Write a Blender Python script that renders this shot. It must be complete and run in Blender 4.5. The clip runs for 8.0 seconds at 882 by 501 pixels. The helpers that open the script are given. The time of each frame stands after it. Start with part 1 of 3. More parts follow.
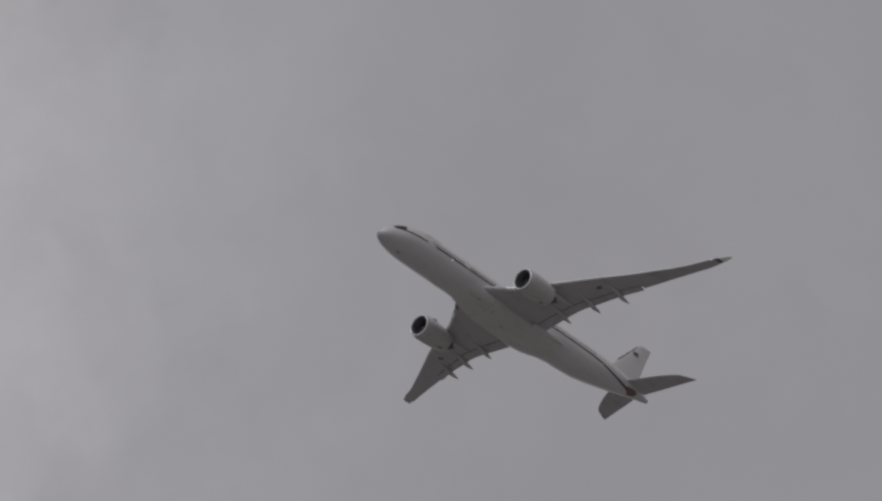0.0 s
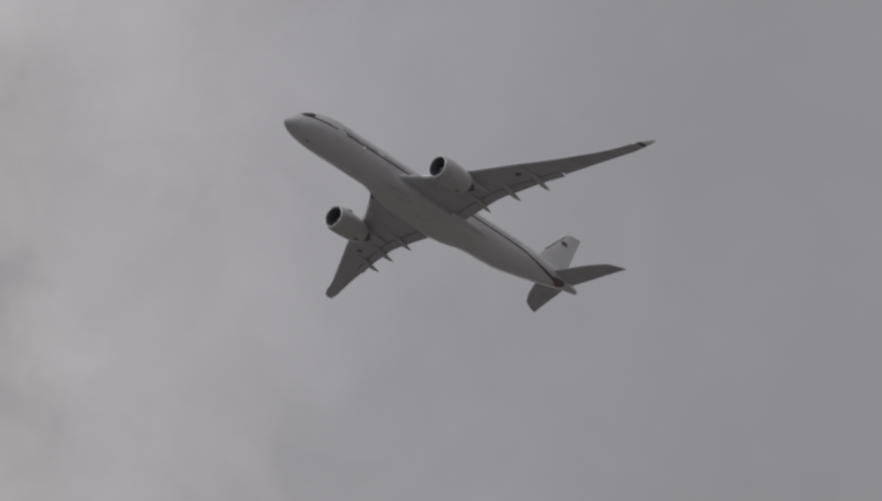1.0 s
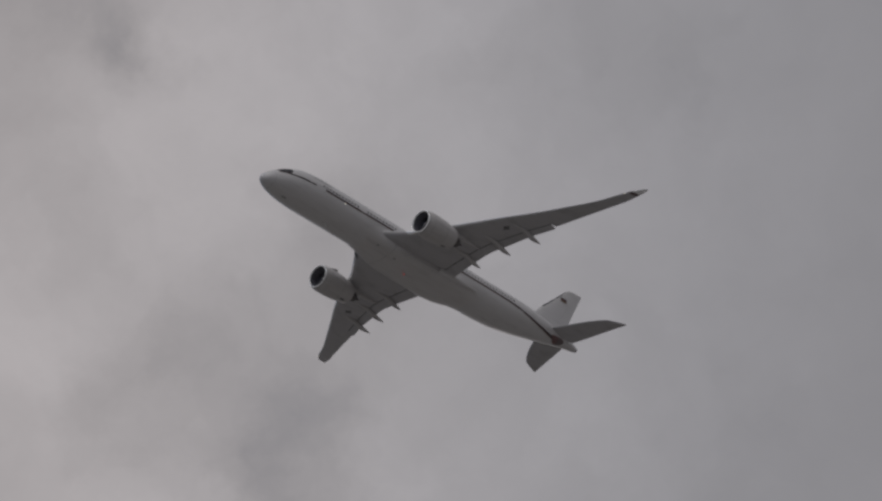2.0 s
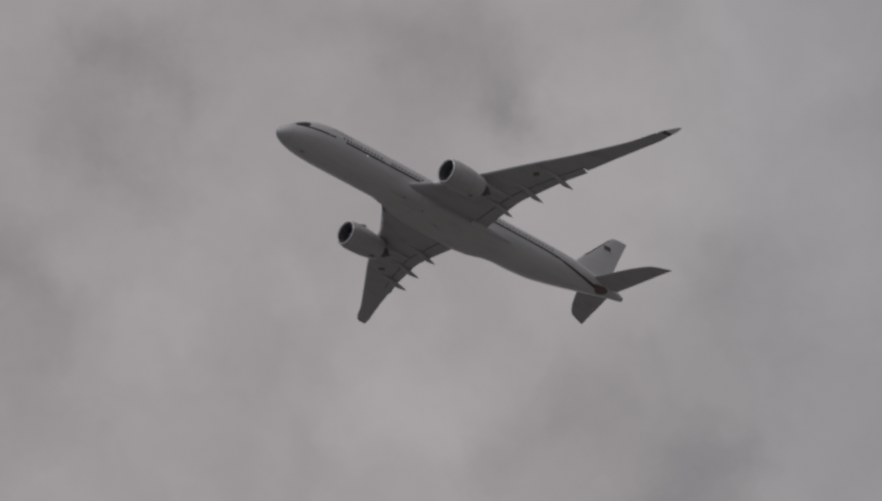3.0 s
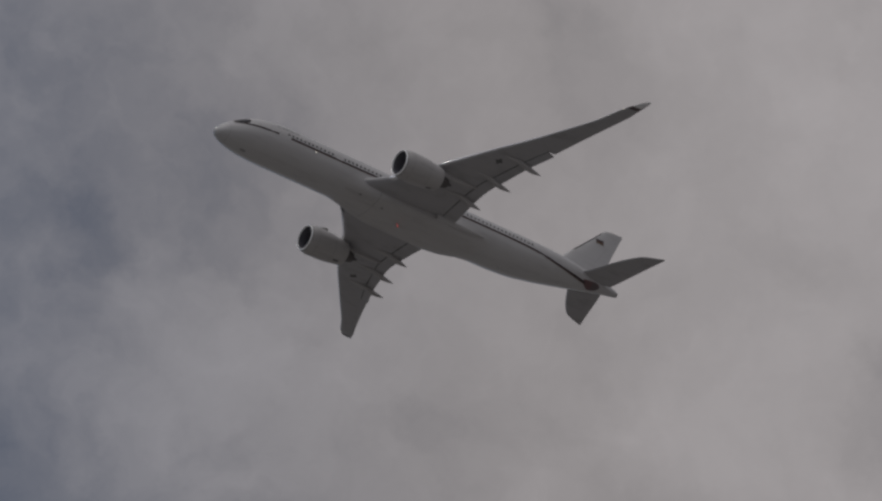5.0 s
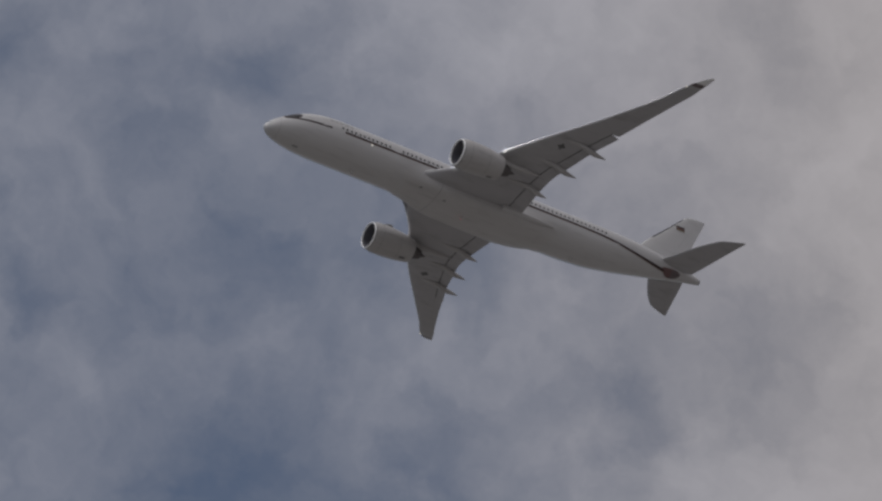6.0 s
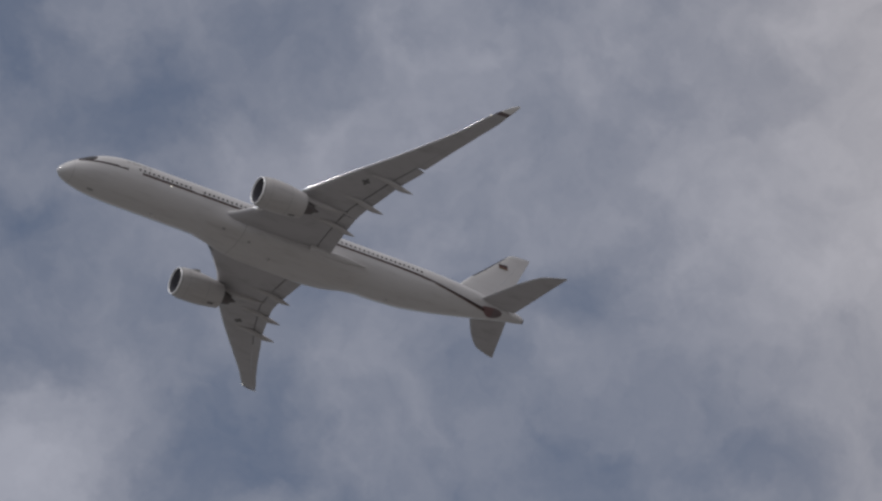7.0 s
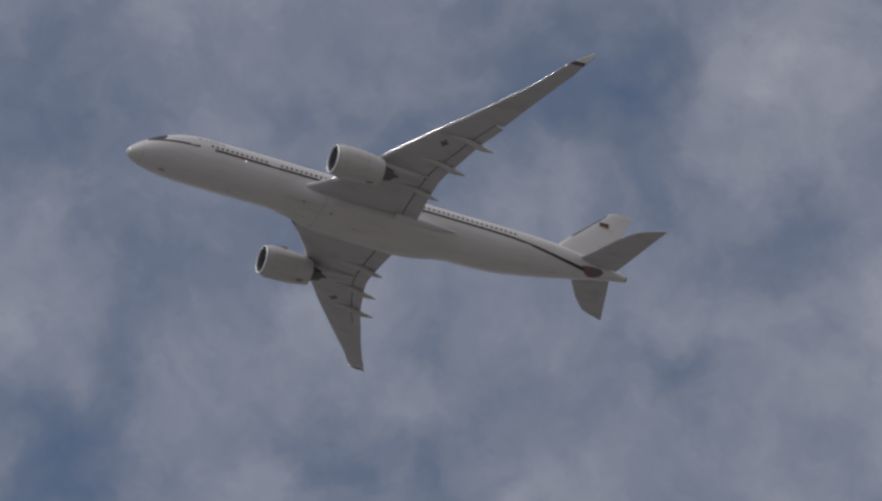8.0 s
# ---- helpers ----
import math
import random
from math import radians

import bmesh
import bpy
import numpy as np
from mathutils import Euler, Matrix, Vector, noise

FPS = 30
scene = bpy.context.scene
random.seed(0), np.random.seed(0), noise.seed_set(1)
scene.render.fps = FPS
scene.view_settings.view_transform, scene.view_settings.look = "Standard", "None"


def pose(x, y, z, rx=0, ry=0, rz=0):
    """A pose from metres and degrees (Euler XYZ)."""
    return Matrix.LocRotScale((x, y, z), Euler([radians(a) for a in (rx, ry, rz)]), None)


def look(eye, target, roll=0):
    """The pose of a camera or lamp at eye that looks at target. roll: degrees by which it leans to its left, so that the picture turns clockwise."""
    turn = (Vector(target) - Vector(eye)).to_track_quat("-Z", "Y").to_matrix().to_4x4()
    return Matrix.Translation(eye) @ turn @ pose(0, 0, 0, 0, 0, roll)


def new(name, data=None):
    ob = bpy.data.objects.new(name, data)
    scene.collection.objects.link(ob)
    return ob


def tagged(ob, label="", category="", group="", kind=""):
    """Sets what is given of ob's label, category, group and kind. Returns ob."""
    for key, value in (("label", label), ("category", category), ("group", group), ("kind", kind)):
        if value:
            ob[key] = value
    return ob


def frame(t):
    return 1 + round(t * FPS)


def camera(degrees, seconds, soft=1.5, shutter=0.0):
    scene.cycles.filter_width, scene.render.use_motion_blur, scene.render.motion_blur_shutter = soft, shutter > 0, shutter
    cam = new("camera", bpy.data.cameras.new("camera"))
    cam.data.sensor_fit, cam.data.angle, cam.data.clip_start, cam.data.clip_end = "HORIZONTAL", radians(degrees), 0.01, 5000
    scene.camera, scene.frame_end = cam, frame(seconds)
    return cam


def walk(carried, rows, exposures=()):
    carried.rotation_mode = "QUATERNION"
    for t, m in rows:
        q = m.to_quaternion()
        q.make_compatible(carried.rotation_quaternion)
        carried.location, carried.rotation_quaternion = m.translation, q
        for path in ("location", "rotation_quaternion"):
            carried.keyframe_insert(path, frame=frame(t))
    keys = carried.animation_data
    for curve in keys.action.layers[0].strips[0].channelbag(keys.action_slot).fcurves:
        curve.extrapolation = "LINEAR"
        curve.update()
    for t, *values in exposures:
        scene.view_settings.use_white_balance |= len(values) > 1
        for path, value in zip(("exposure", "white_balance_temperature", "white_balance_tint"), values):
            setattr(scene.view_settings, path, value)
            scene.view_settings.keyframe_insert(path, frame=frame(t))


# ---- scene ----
SECONDS = 8.0
EYE = Vector((0, 0, 1.7))
cam = camera(5.6, SECONDS, soft=2.6)


def aim(az, el, roll):
    """The camera's pose from its bearing, height angle and lean, in degrees."""
    a, e = radians(az), radians(el)
    way = Vector((math.sin(a) * math.cos(e), math.cos(a) * math.cos(e), math.sin(e)))
    return look(EYE, EYE + 100 * way, roll)


def swing(t):
    """The aircraft's slow turn towards its left and upwards, about the watcher, who follows it."""
    f = min(max((t - 2) / 5, 0.0), 1.0)
    side = Vector((math.cos(radians(42)), -math.sin(radians(42)), 0))
    turn = Matrix.Rotation(radians(0.9 * (t / 8) ** 3), 4, "Z") @ Matrix.Rotation(radians(f * f * (3 - 2 * f)), 4, side)
    return Matrix.Translation(EYE) @ turn @ Matrix.Translation(-EYE)


# seconds, bearing, height angle, lean
walk(cam, [(t, swing(t) @ aim(az, el, roll)) for t, az, el, roll in (
    (0, 53.1203, 26.7655, -5.632),
    (0.1, 52.9847, 26.7860, -5.641),
    (0.2, 52.8766, 26.5296, -5.650),
    (0.3, 52.8321, 26.6064, -5.659),
    (0.4, 52.7085, 26.6343, -5.668),
    (0.5, 52.5335, 26.6561, -5.677),
    (0.6, 52.3366, 26.6226, -5.696),
    (0.7, 52.0890, 26.5543, -5.714),
    (0.8, 51.8794, 26.5162, -5.733),
    (0.9, 51.6631, 26.5053, -5.752),
    (1, 51.4464, 26.5284, -5.771),
    (1.1, 51.2210, 26.5494, -5.803),
    (1.2, 50.9993, 26.5718, -5.836),
    (1.3, 50.7799, 26.6277, -5.868),
    (1.4, 50.5607, 26.7353, -5.901),
    (1.5, 50.3538, 26.8946, -5.933),
    (1.6, 50.1345, 27.0256, -5.948),
    (1.7, 49.9274, 27.1821, -5.963),
    (2.8, 47.1222, 27.9869, -6.986),
    (3, 46.5205, 28.0871, -7.219),
    (3.2, 45.9622, 28.2350, -7.340),
    (3.4, 45.4204, 28.4036, -7.460),
    (3.5, 45.1611, 28.5183, -7.521),
    (3.6, 44.9319, 28.6044, -7.579),
    (3.7, 44.8167, 28.7190, -7.638),
    (3.8, 44.7322, 28.8857, -7.697),
    (3.9, 44.5783, 29.1232, -7.755),
    (4, 44.3675, 29.3316, -7.814),
    (4.1, 44.0940, 29.4898, -7.874),
    (4.2, 43.7226, 29.6274, -7.934),
    (4.3, 43.3378, 29.7250, -7.994),
    (4.4, 42.9843, 29.8279, -8.054),
    (4.5, 42.6863, 29.9198, -8.114),
    (4.6, 42.3799, 29.9433, -8.061),
    (4.7, 42.0888, 29.9787, -8.009),
    (5.8, 38.4077, 31.2712, -8.315),
    (5.9, 37.9907, 31.4280, -8.430),
    (6, 37.5908, 31.5762, -8.545),
    (6.1, 37.1774, 31.7421, -8.619),
    (6.2, 36.7987, 31.8798, -8.692),
    (6.3, 36.6352, 32.0158, -8.766),
    (6.4, 36.6430, 32.1165, -8.840),
    (6.5, 36.6609, 32.2230, -8.914),
    (6.6, 36.5993, 32.3537, -8.972),
    (6.7, 36.3507, 32.5352, -9.031),
    (6.8, 36.1311, 32.7254, -9.090),
    (6.9, 35.8792, 32.9206, -9.148),
    (7, 35.6575, 33.1851, -9.207),
    (7.1, 35.3796, 33.3791, -9.277),
    (7.2, 35.0753, 33.5761, -9.347),
    (7.3, 34.6556, 33.7366, -9.416),
    (7.4, 34.1865, 33.8677, -9.486),
    (7.5, 33.7224, 34.0498, -9.556),
    (7.6, 33.1224, 34.2271, -9.749),
    (7.8, 32.1560, 34.5547, -10.136),
    (7.9, 31.7041, 34.6894, -10.329),
    (8, 31.2404, 34.7805, -10.522)
)],
     exposures=[(0.0, 0.34), (1.0, 0.27), (1.7, 0.14), (2.8, -0.05), (3.5, -0.11), (4.7, -0.11), (5.8, 0.29), (6.5, 0.6), (8.0, 0.71)])

# ---- world, sun ----
SUN_AZ, SUN_EL = -97.0, 52.0


def bearing(az, el):
    a, e = radians(az), radians(el)
    return Vector((math.sin(a) * math.cos(e), math.cos(a) * math.cos(e), math.sin(e)))


class Nodes:
    """Short hand for building a node tree."""

    def __init__(self, tree):
        self.tree = tree
        tree.nodes.clear()

    def add(self, kind, values=(), **settings):
        node = self.tree.nodes.new(kind)
        for key, value in settings.items():
            setattr(node, key, value)
        for key, value in dict(values).items():
            if isinstance(value, bpy.types.NodeSocket):
                self.tree.links.new(value, node.inputs[key])
            else:
                node.inputs[key].default_value = value
        return node

    def math(self, operation, a, b=0.0, clamp=False):
        return self.add("ShaderNodeMath", {0: a, 1: b}, operation=operation, use_clamp=clamp).outputs[0]

    def noise(self, vector, scale, detail=4.0, rough=0.55, distortion=0.0):
        return self.add("ShaderNodeTexNoise", {"Vector": vector, "Scale": scale, "Detail": detail, "Roughness": rough, "Distortion": distortion}).outputs[0]

    def ramp(self, value, lo, hi, out_lo=0.0, out_hi=1.0, smooth=True):
        return self.add("ShaderNodeMapRange", {0: value, 1: lo, 2: hi, 3: out_lo, 4: out_hi}, interpolation_type="SMOOTHSTEP" if smooth else "LINEAR").outputs[0]

    def mix(self, factor, a, b):
        node = self.add("ShaderNodeMix", data_type="RGBA")
        for socket, value in ((node.inputs[0], factor), (node.inputs[6], a), (node.inputs[7], b)):
            if isinstance(value, bpy.types.NodeSocket):
                self.tree.links.new(value, socket)
            else:
                socket.default_value = value
        return node.outputs[2]


# the cloud cover's lumps: bearing, height angle, radius in degrees, how much thicker and brighter (+) or thinner (-)
OVERCAST = [
    (48.7, 27.8, 0.34, -0.2), (50.8, 25.6, 0.60, -0.5), (47.7, 28.5, 0.61, 0.6), (48.3, 27.9, 0.30, -0.35), (48.7, 27.4, 0.35, -0.3), (47.5, 27.1, 0.32, -0.4),
    (48.0, 26.4, 0.41, -0.8), (48.2, 25.8, 0.34, -0.6), (48.8, 26.2, 0.32, 0.5), (46.7, 29.4, 0.43, -1.0), (47.2, 29.0, 0.25, -0.7), (44.1, 29.0, 0.34, -0.5),
    (44.6, 29.7, 0.39, -0.5), (43.5, 28.2, 0.43, -0.45), (45.0, 27.7, 0.36, -0.4), (46.2, 27.2, 0.39, 0.6), (47.0, 26.8, 0.39, -0.6), (48.6, 26.8, 0.4, -0.25),
    (48.7, 28.8, 0.79, 0.4), (42.9, 28.6, 0.23, -0.35), (42.2, 29.1, 0.29, -0.4), (43.6, 27.6, 0.36, -0.4), (45.1, 30.8, 0.27, -0.65),
]
OPENING = [
    (39.6, 31.3, 0.54, -0.8), (43.2, 28.5, 0.32, -0.4), (44.2, 29.5, 0.39, -0.45), (42.7, 29.4, 0.50, 0.5), (45.5, 31.3, 0.54, 0.35), (41.4, 29.3, 0.32, 0.4),
    (42.4, 31.8, 0.39, -0.35), (36.2, 33.8, 0.25, -0.8), (37.2, 33.6, 0.21, -0.5), (33.9, 32.4, 0.21, -0.8), (35.3, 31.1, 0.60, -1.1), (36.8, 31.1, 0.39, -0.8),
    (39.6, 34.0, 0.60, -0.5), (39.2, 30.7, 0.61, 0.5), (38.3, 31.3, 0.27, -0.6), (34.8, 31.9, 0.32, 0.35), (34.0, 34.1, 0.34, -0.75), (33.0, 33.2, 0.42, -1.1),
    (35.8, 32.8, 0.30, -0.7), (32.7, 32.2, 0.50, 1.2), (38.5, 34.1, 0.54, 0.5),
]
BROKEN = [
    (37.2, 32.4, 0.25, -0.6), (34.3, 33.0, 0.32, 0.35), (33.1, 35.4, 0.27, -0.5), (33.2, 34.8, 0.45, 0.5), (34.0, 34.9, 0.45, 0.4), (32.0, 34.6, 0.21, -0.7), (31.9, 35.8, 0.36, -0.6), (35.8, 34.4, 0.6, 0.6),
    (37.4, 34.0, 0.6, 0.6), (34.6, 35.0, 0.6, 0.5), (31.7, 33.1, 0.43, 1.6), (35.0, 33.4, 0.21, -0.35), (31.4, 36.6, 0.54, -0.8), (30.1, 36.3, 0.29, -0.7), (30.0, 33.6, 0.34, 2.2),
    (35.7, 35.7, 0.79, 0.5), (29.6, 34.4, 0.32, -0.6), (26.9, 34.8, 0.50, -1.4), (29.0, 34.8, 0.32, -0.9), (28.0, 35.6, 0.7, -0.7), (32.1, 36.4, 0.36, -0.7),
    (33.1, 36.4, 0.46, 0.7), (30.5, 34.5, 0.35, -0.3), (30.3, 35.2, 0.4, -0.3), (27.3, 37.0, 0.5, -0.9),
]


def build_world():
    world = bpy.data.worlds.new("cloudy_sky")
    scene.world = world
    world.use_nodes = True
    n = Nodes(world.node_tree)
    way = n.add("ShaderNodeTexCoord").outputs["Generated"]
    sky = n.add("ShaderNodeTexSky", sky_type="NISHITA", sun_disc=False, sun_elevation=radians(SUN_EL), sun_rotation=radians(SUN_AZ),
                air_density=1.0, dust_density=1.0, ozone_density=2.5)
    # wisps bend the lumps' outlines
    bend = n.add("ShaderNodeTexNoise", {"Vector": way, "Scale": 55.0, "Detail": 5.0, "Roughness": 0.6})
    off = n.add("ShaderNodeVectorMath", {0: bend.outputs["Color"], 1: (0.5, 0.5, 0.5)}, operation="SUBTRACT").outputs[0]
    off = n.add("ShaderNodeVectorMath", {0: off, "Scale": 0.022}, operation="SCALE").outputs[0]
    bent = n.add("ShaderNodeVectorMath", {0: way, 1: off}, operation="ADD").outputs[0]
    total = None
    for az, el, radius, much in OVERCAST + OPENING + BROKEN:
        far = n.add("ShaderNodeVectorMath", {0: bent, 1: bearing(az, el)}, operation="DISTANCE").outputs["Value"]
        part_ = n.ramp(far, 0.0, 2.0 * radians(radius), much, 0.0)
        total = part_ if total is None else n.math("ADD", total, part_)
    bent = n.add("ShaderNodeMapping", {"Vector": bent, "Rotation": (0.62, 0.93, 0.41)}).outputs[0]
    big = n.noise(bent, 9.0, 3.0)
    mid = n.noise(bent, 34.0, 4.0, 0.52)
    fine = n.noise(bent, 110.0, 4.0, 0.5)
    # closed cover on one side, broken cover on the other
    along = n.add("ShaderNodeVectorMath", {0: way, 1: (math.cos(radians(42)), -math.sin(radians(42)), 0.0)}, operation="DOT_PRODUCT").outputs["Value"]
    cover = n.math("ADD", n.ramp(along, -0.09, -0.01, 0.58, 1.4), n.ramp(along, -0.23, -0.15, -0.16, 0.0))
    ragged = n.ramp(along, -0.05, 0.04, 0.7, 0.4)
    lumpy = n.math("ADD", n.math("MULTIPLY", n.math("SUBTRACT", mid, 0.5), 0.75), n.math("MULTIPLY", n.math("SUBTRACT", fine, 0.5), ragged))
    lumpy = n.math("ADD", lumpy, n.math("MULTIPLY", n.math("SUBTRACT", big, 0.5), 0.35))
    lumpy = n.math("ADD", lumpy, n.math("MULTIPLY", total, n.ramp(along, -0.06, 0.0, 0.32, 0.4)))
    thick = n.ramp(n.math("ADD", cover, lumpy), -0.45, 1.3, 0.0, 1.0)
    # smooth haze towards the start of the pan, mottled elsewhere
    mottle = n.math("MULTIPLY", lumpy, n.ramp(along, 0.10, 0.18, 1.0, 0.35))
    bright = n.ramp(n.math("ADD", mottle, 0.0), -0.7, 1.4, 0.64, 1.72, False)
    level = n.math("MULTIPLY", bright, n.math("MULTIPLY", n.ramp(along, -0.10, 0.045, 0.18, 0.335), n.ramp(along, 0.07, 0.19, 1.0, 0.66)))
    # the cover is brighter round the veiled sun
    near = n.add("ShaderNodeVectorMath", {0: way, 1: bearing(SUN_AZ, SUN_EL)}, operation="DOT_PRODUCT").outputs["Value"]
    level = n.math("MULTIPLY", level, n.ramp(near, 0.55, 1.0, 1.0, 2.6))
    tone = n.mix(n.ramp(along, -0.10, 0.0), (0.955, 0.985, 1.15, 1), (1.05, 0.985, 1.0, 1))
    tone = n.mix(n.ramp(along, 0.06, 0.15), tone, (1.005, 0.985, 1.045, 1))
    blue = n.add("ShaderNodeBackground", {"Color": sky.outputs[0], "Strength": 0.042})
    cloud = n.add("ShaderNodeBackground", {"Color": tone, "Strength": level})
    both = n.add("ShaderNodeMixShader", {0: thick, 1: blue.outputs[0], 2: cloud.outputs[0]})
    n.add("ShaderNodeOutputWorld", {"Surface": both.outputs[0]})


build_world()
sun = new("sun", bpy.data.lights.new("sun", "SUN"))
sun.data.energy, sun.data.angle, sun.data.color = 0.62, radians(5), (1.0, 0.95, 0.88)
sun.matrix_world = look(bearing(SUN_AZ, SUN_EL) * 500, (0, 0, 0))


# ---- materials ----
def surface(name, colour, rough, metal=0.0, dirt=0.12, dirt_colour=(0.12, 0.11, 0.10), streak=(0.25, 1.5, 1.5), grain=14.0, bump=0.0, coat=0.0, spec=0.5):
    """Paint or metal with stains drawn out along the airflow and a fine grain."""
    m = bpy.data.materials.new(name)
    m.use_nodes = True
    n = Nodes(m.node_tree)
    where = n.add("ShaderNodeTexCoord").outputs["Object"]
    drawn = n.add("ShaderNodeMapping", {"Vector": where, "Scale": streak}).outputs[0]
    stain = n.ramp(n.noise(drawn, 1.0, 5.0, 0.6), 0.45, 0.8)
    speck = n.noise(where, grain, 3.0)
    amount = n.math("MULTIPLY", n.math("ADD", stain, n.math("MULTIPLY", speck, 0.35)), dirt)
    shade = n.mix(amount, (*colour, 1), (*dirt_colour, 1))
    gloss = n.math("ADD", n.math("MULTIPLY", stain, 0.12), rough)
    values = {"Base Color": shade, "Roughness": gloss, "Metallic": metal, "Coat Weight": coat, "Coat Roughness": 0.08, "Specular IOR Level": spec}
    if bump:
        values["Normal"] = n.add("ShaderNodeBump", {"Height": speck, "Strength": bump, "Distance": 0.02}).outputs[0]
    shader = n.add("ShaderNodeBsdfPrincipled", values)
    n.add("ShaderNodeOutputMaterial", {"Surface": shader.outputs[0]})
    return m


WHITE = surface("white_paint", (0.575, 0.57, 0.57), 0.28, dirt=0.16, coat=0.8)
BELLY = surface("pale_fairing_paint", (0.575, 0.565, 0.56), 0.38, dirt=0.2)
GREY = surface("grey_wing_paint", (0.45, 0.445, 0.455), 0.5, dirt=0.28, streak=(0.3, 0.9, 1.0))
NACELLE = surface("nacelle_paint", (0.50, 0.488, 0.48), 0.34, dirt=0.25, coat=0.2)
# near white and hardly metallic: the lip's bright reflections are in its colour
LIP_WHITE = surface("near_white_lip", (0.96, 0.96, 0.96), 0.2, metal=0.05, dirt=0.0)
SLAT = surface("bare_leading_edge_metal", (0.90, 0.90, 0.91), 0.17, metal=0.7, dirt=0.06)
TITAN = surface("dark_heated_metal", (0.15, 0.14, 0.14), 0.45, metal=0.7, dirt=0.4)
FAN = surface("dark_fan_metal", (0.15, 0.15, 0.17), 0.38, metal=0.5, dirt=0.2)
GLASS = surface("dark_window_glass", (0.018, 0.02, 0.025), 0.3, dirt=0.05, spec=0.2)
BLACK = surface("black_stripe_paint", (0.05, 0.038, 0.04), 0.35, dirt=0.1, spec=0.25)
RED = surface("red_stripe_paint", (0.10, 0.032, 0.032), 0.35, dirt=0.1)
GOLD = surface("gold_stripe_paint", (0.15, 0.105, 0.05), 0.35, dirt=0.1)
RUBBER = surface("dark_gap_seal", (0.035, 0.035, 0.04), 0.7, dirt=0.2)
MARK = surface("dull_grey_marking", (0.30, 0.30, 0.30), 0.5, dirt=0.2)
FAIRING_PAINT = surface("fairing_grey_paint", (0.49, 0.48, 0.475), 0.42, dirt=0.25)
TIP = surface("white_wingtip_paint", (0.82, 0.82, 0.82), 0.35, dirt=0.06)
FADED = surface("faded_red_paint", (0.17, 0.095, 0.095), 0.4, dirt=0.15)
BAND = surface("dull_red_brown_band", (0.15, 0.115, 0.12), 0.5, dirt=0.2)
GAP = surface("dull_gap_shade", (0.15, 0.15, 0.155), 0.7, dirt=0.2)
CROSS = surface("faded_dark_marking", (0.13, 0.13, 0.13), 0.5, dirt=0.2)
DUCT = surface("shaded_duct_lining", (0.15, 0.15, 0.17), 0.5, dirt=0.2)


def glowing(name, colour, strength):
    m = bpy.data.materials.new(name)
    m.use_nodes = True
    n = Nodes(m.node_tree)
    lamp = n.add("ShaderNodeEmission", {"Color": (*colour, 1), "Strength": strength})
    n.add("ShaderNodeOutputMaterial", {"Surface": lamp.outputs[0]})
    return m


BEACON = glowing("red_beacon_light", (1.0, 0.05, 0.05), 3.0)
NAV = glowing("white_lamp_and_glint", (1.0, 0.95, 0.85), 0.45)


def build_ground_material():
    m = bpy.data.materials.new("dry_airfield_ground")
    m.use_nodes = True
    n = Nodes(m.node_tree)
    where = n.add("ShaderNodeTexCoord").outputs["Object"]
    fields = n.add("ShaderNodeTexVoronoi", {"Vector": where, "Scale": 0.004}).outputs["Color"]
    grey = n.add("ShaderNodeRGBToBW", {0: fields}).outputs[0]
    tufts = n.noise(where, 0.6, 6.0, 0.65)
    base = n.mix(grey, (0.185, 0.176, 0.155, 1), (0.325, 0.31, 0.30, 1))
    shade = n.mix(n.math("MULTIPLY", tufts, 0.4), base, (0.06, 0.058, 0.055, 1))
    up = n.add("ShaderNodeBump", {"Height": tufts, "Strength": 0.4, "Distance": 0.1}).outputs[0]
    shader = n.add("ShaderNodeBsdfPrincipled", {"Base Color": shade, "Roughness": 0.95, "Normal": up})
    n.add("ShaderNodeOutputMaterial", {"Surface": shader.outputs[0]})
    return m


# ---- mesh helpers ----
def mesh_of(name, verts, faces, material, angle=38.0):
    me = bpy.data.meshes.new(name)
    me.from_pydata([tuple(v) for v in verts], [], faces)
    bm = bmesh.new()
    bm.from_mesh(me)
    bmesh.ops.remove_doubles(bm, verts=bm.verts, dist=0.0005)
    bmesh.ops.recalc_face_normals(bm, faces=bm.faces)
    bm.to_mesh(me)
    bm.free()
    me.materials.append(material)
    me.shade_smooth()
    me.set_sharp_from_angle(angle=radians(angle))
    return me


def part(name, verts, faces, material, parent, label="", angle=38.0):
    """One mesh object under a thing or under a part."""
    ob = new(name, mesh_of(name, verts, faces, material, angle))
    ob.parent = parent
    return tagged(ob, label)


def loft(rings, cap=True):
    """Vertices and faces of a skin over rings with equal counts of points."""
    k = len(rings[0])
    verts = [p for ring in rings for p in ring]
    faces = []
    for i in range(len(rings) - 1):
        for j in range(k):
            a, b = i * k + j, i * k + (j + 1) % k
            faces.append((a, b, b + k, a + k))
    if cap:
        faces.append(tuple(range(k)))
        faces.append(tuple(range((len(rings) - 1) * k, len(rings) * k)))
    return verts, faces


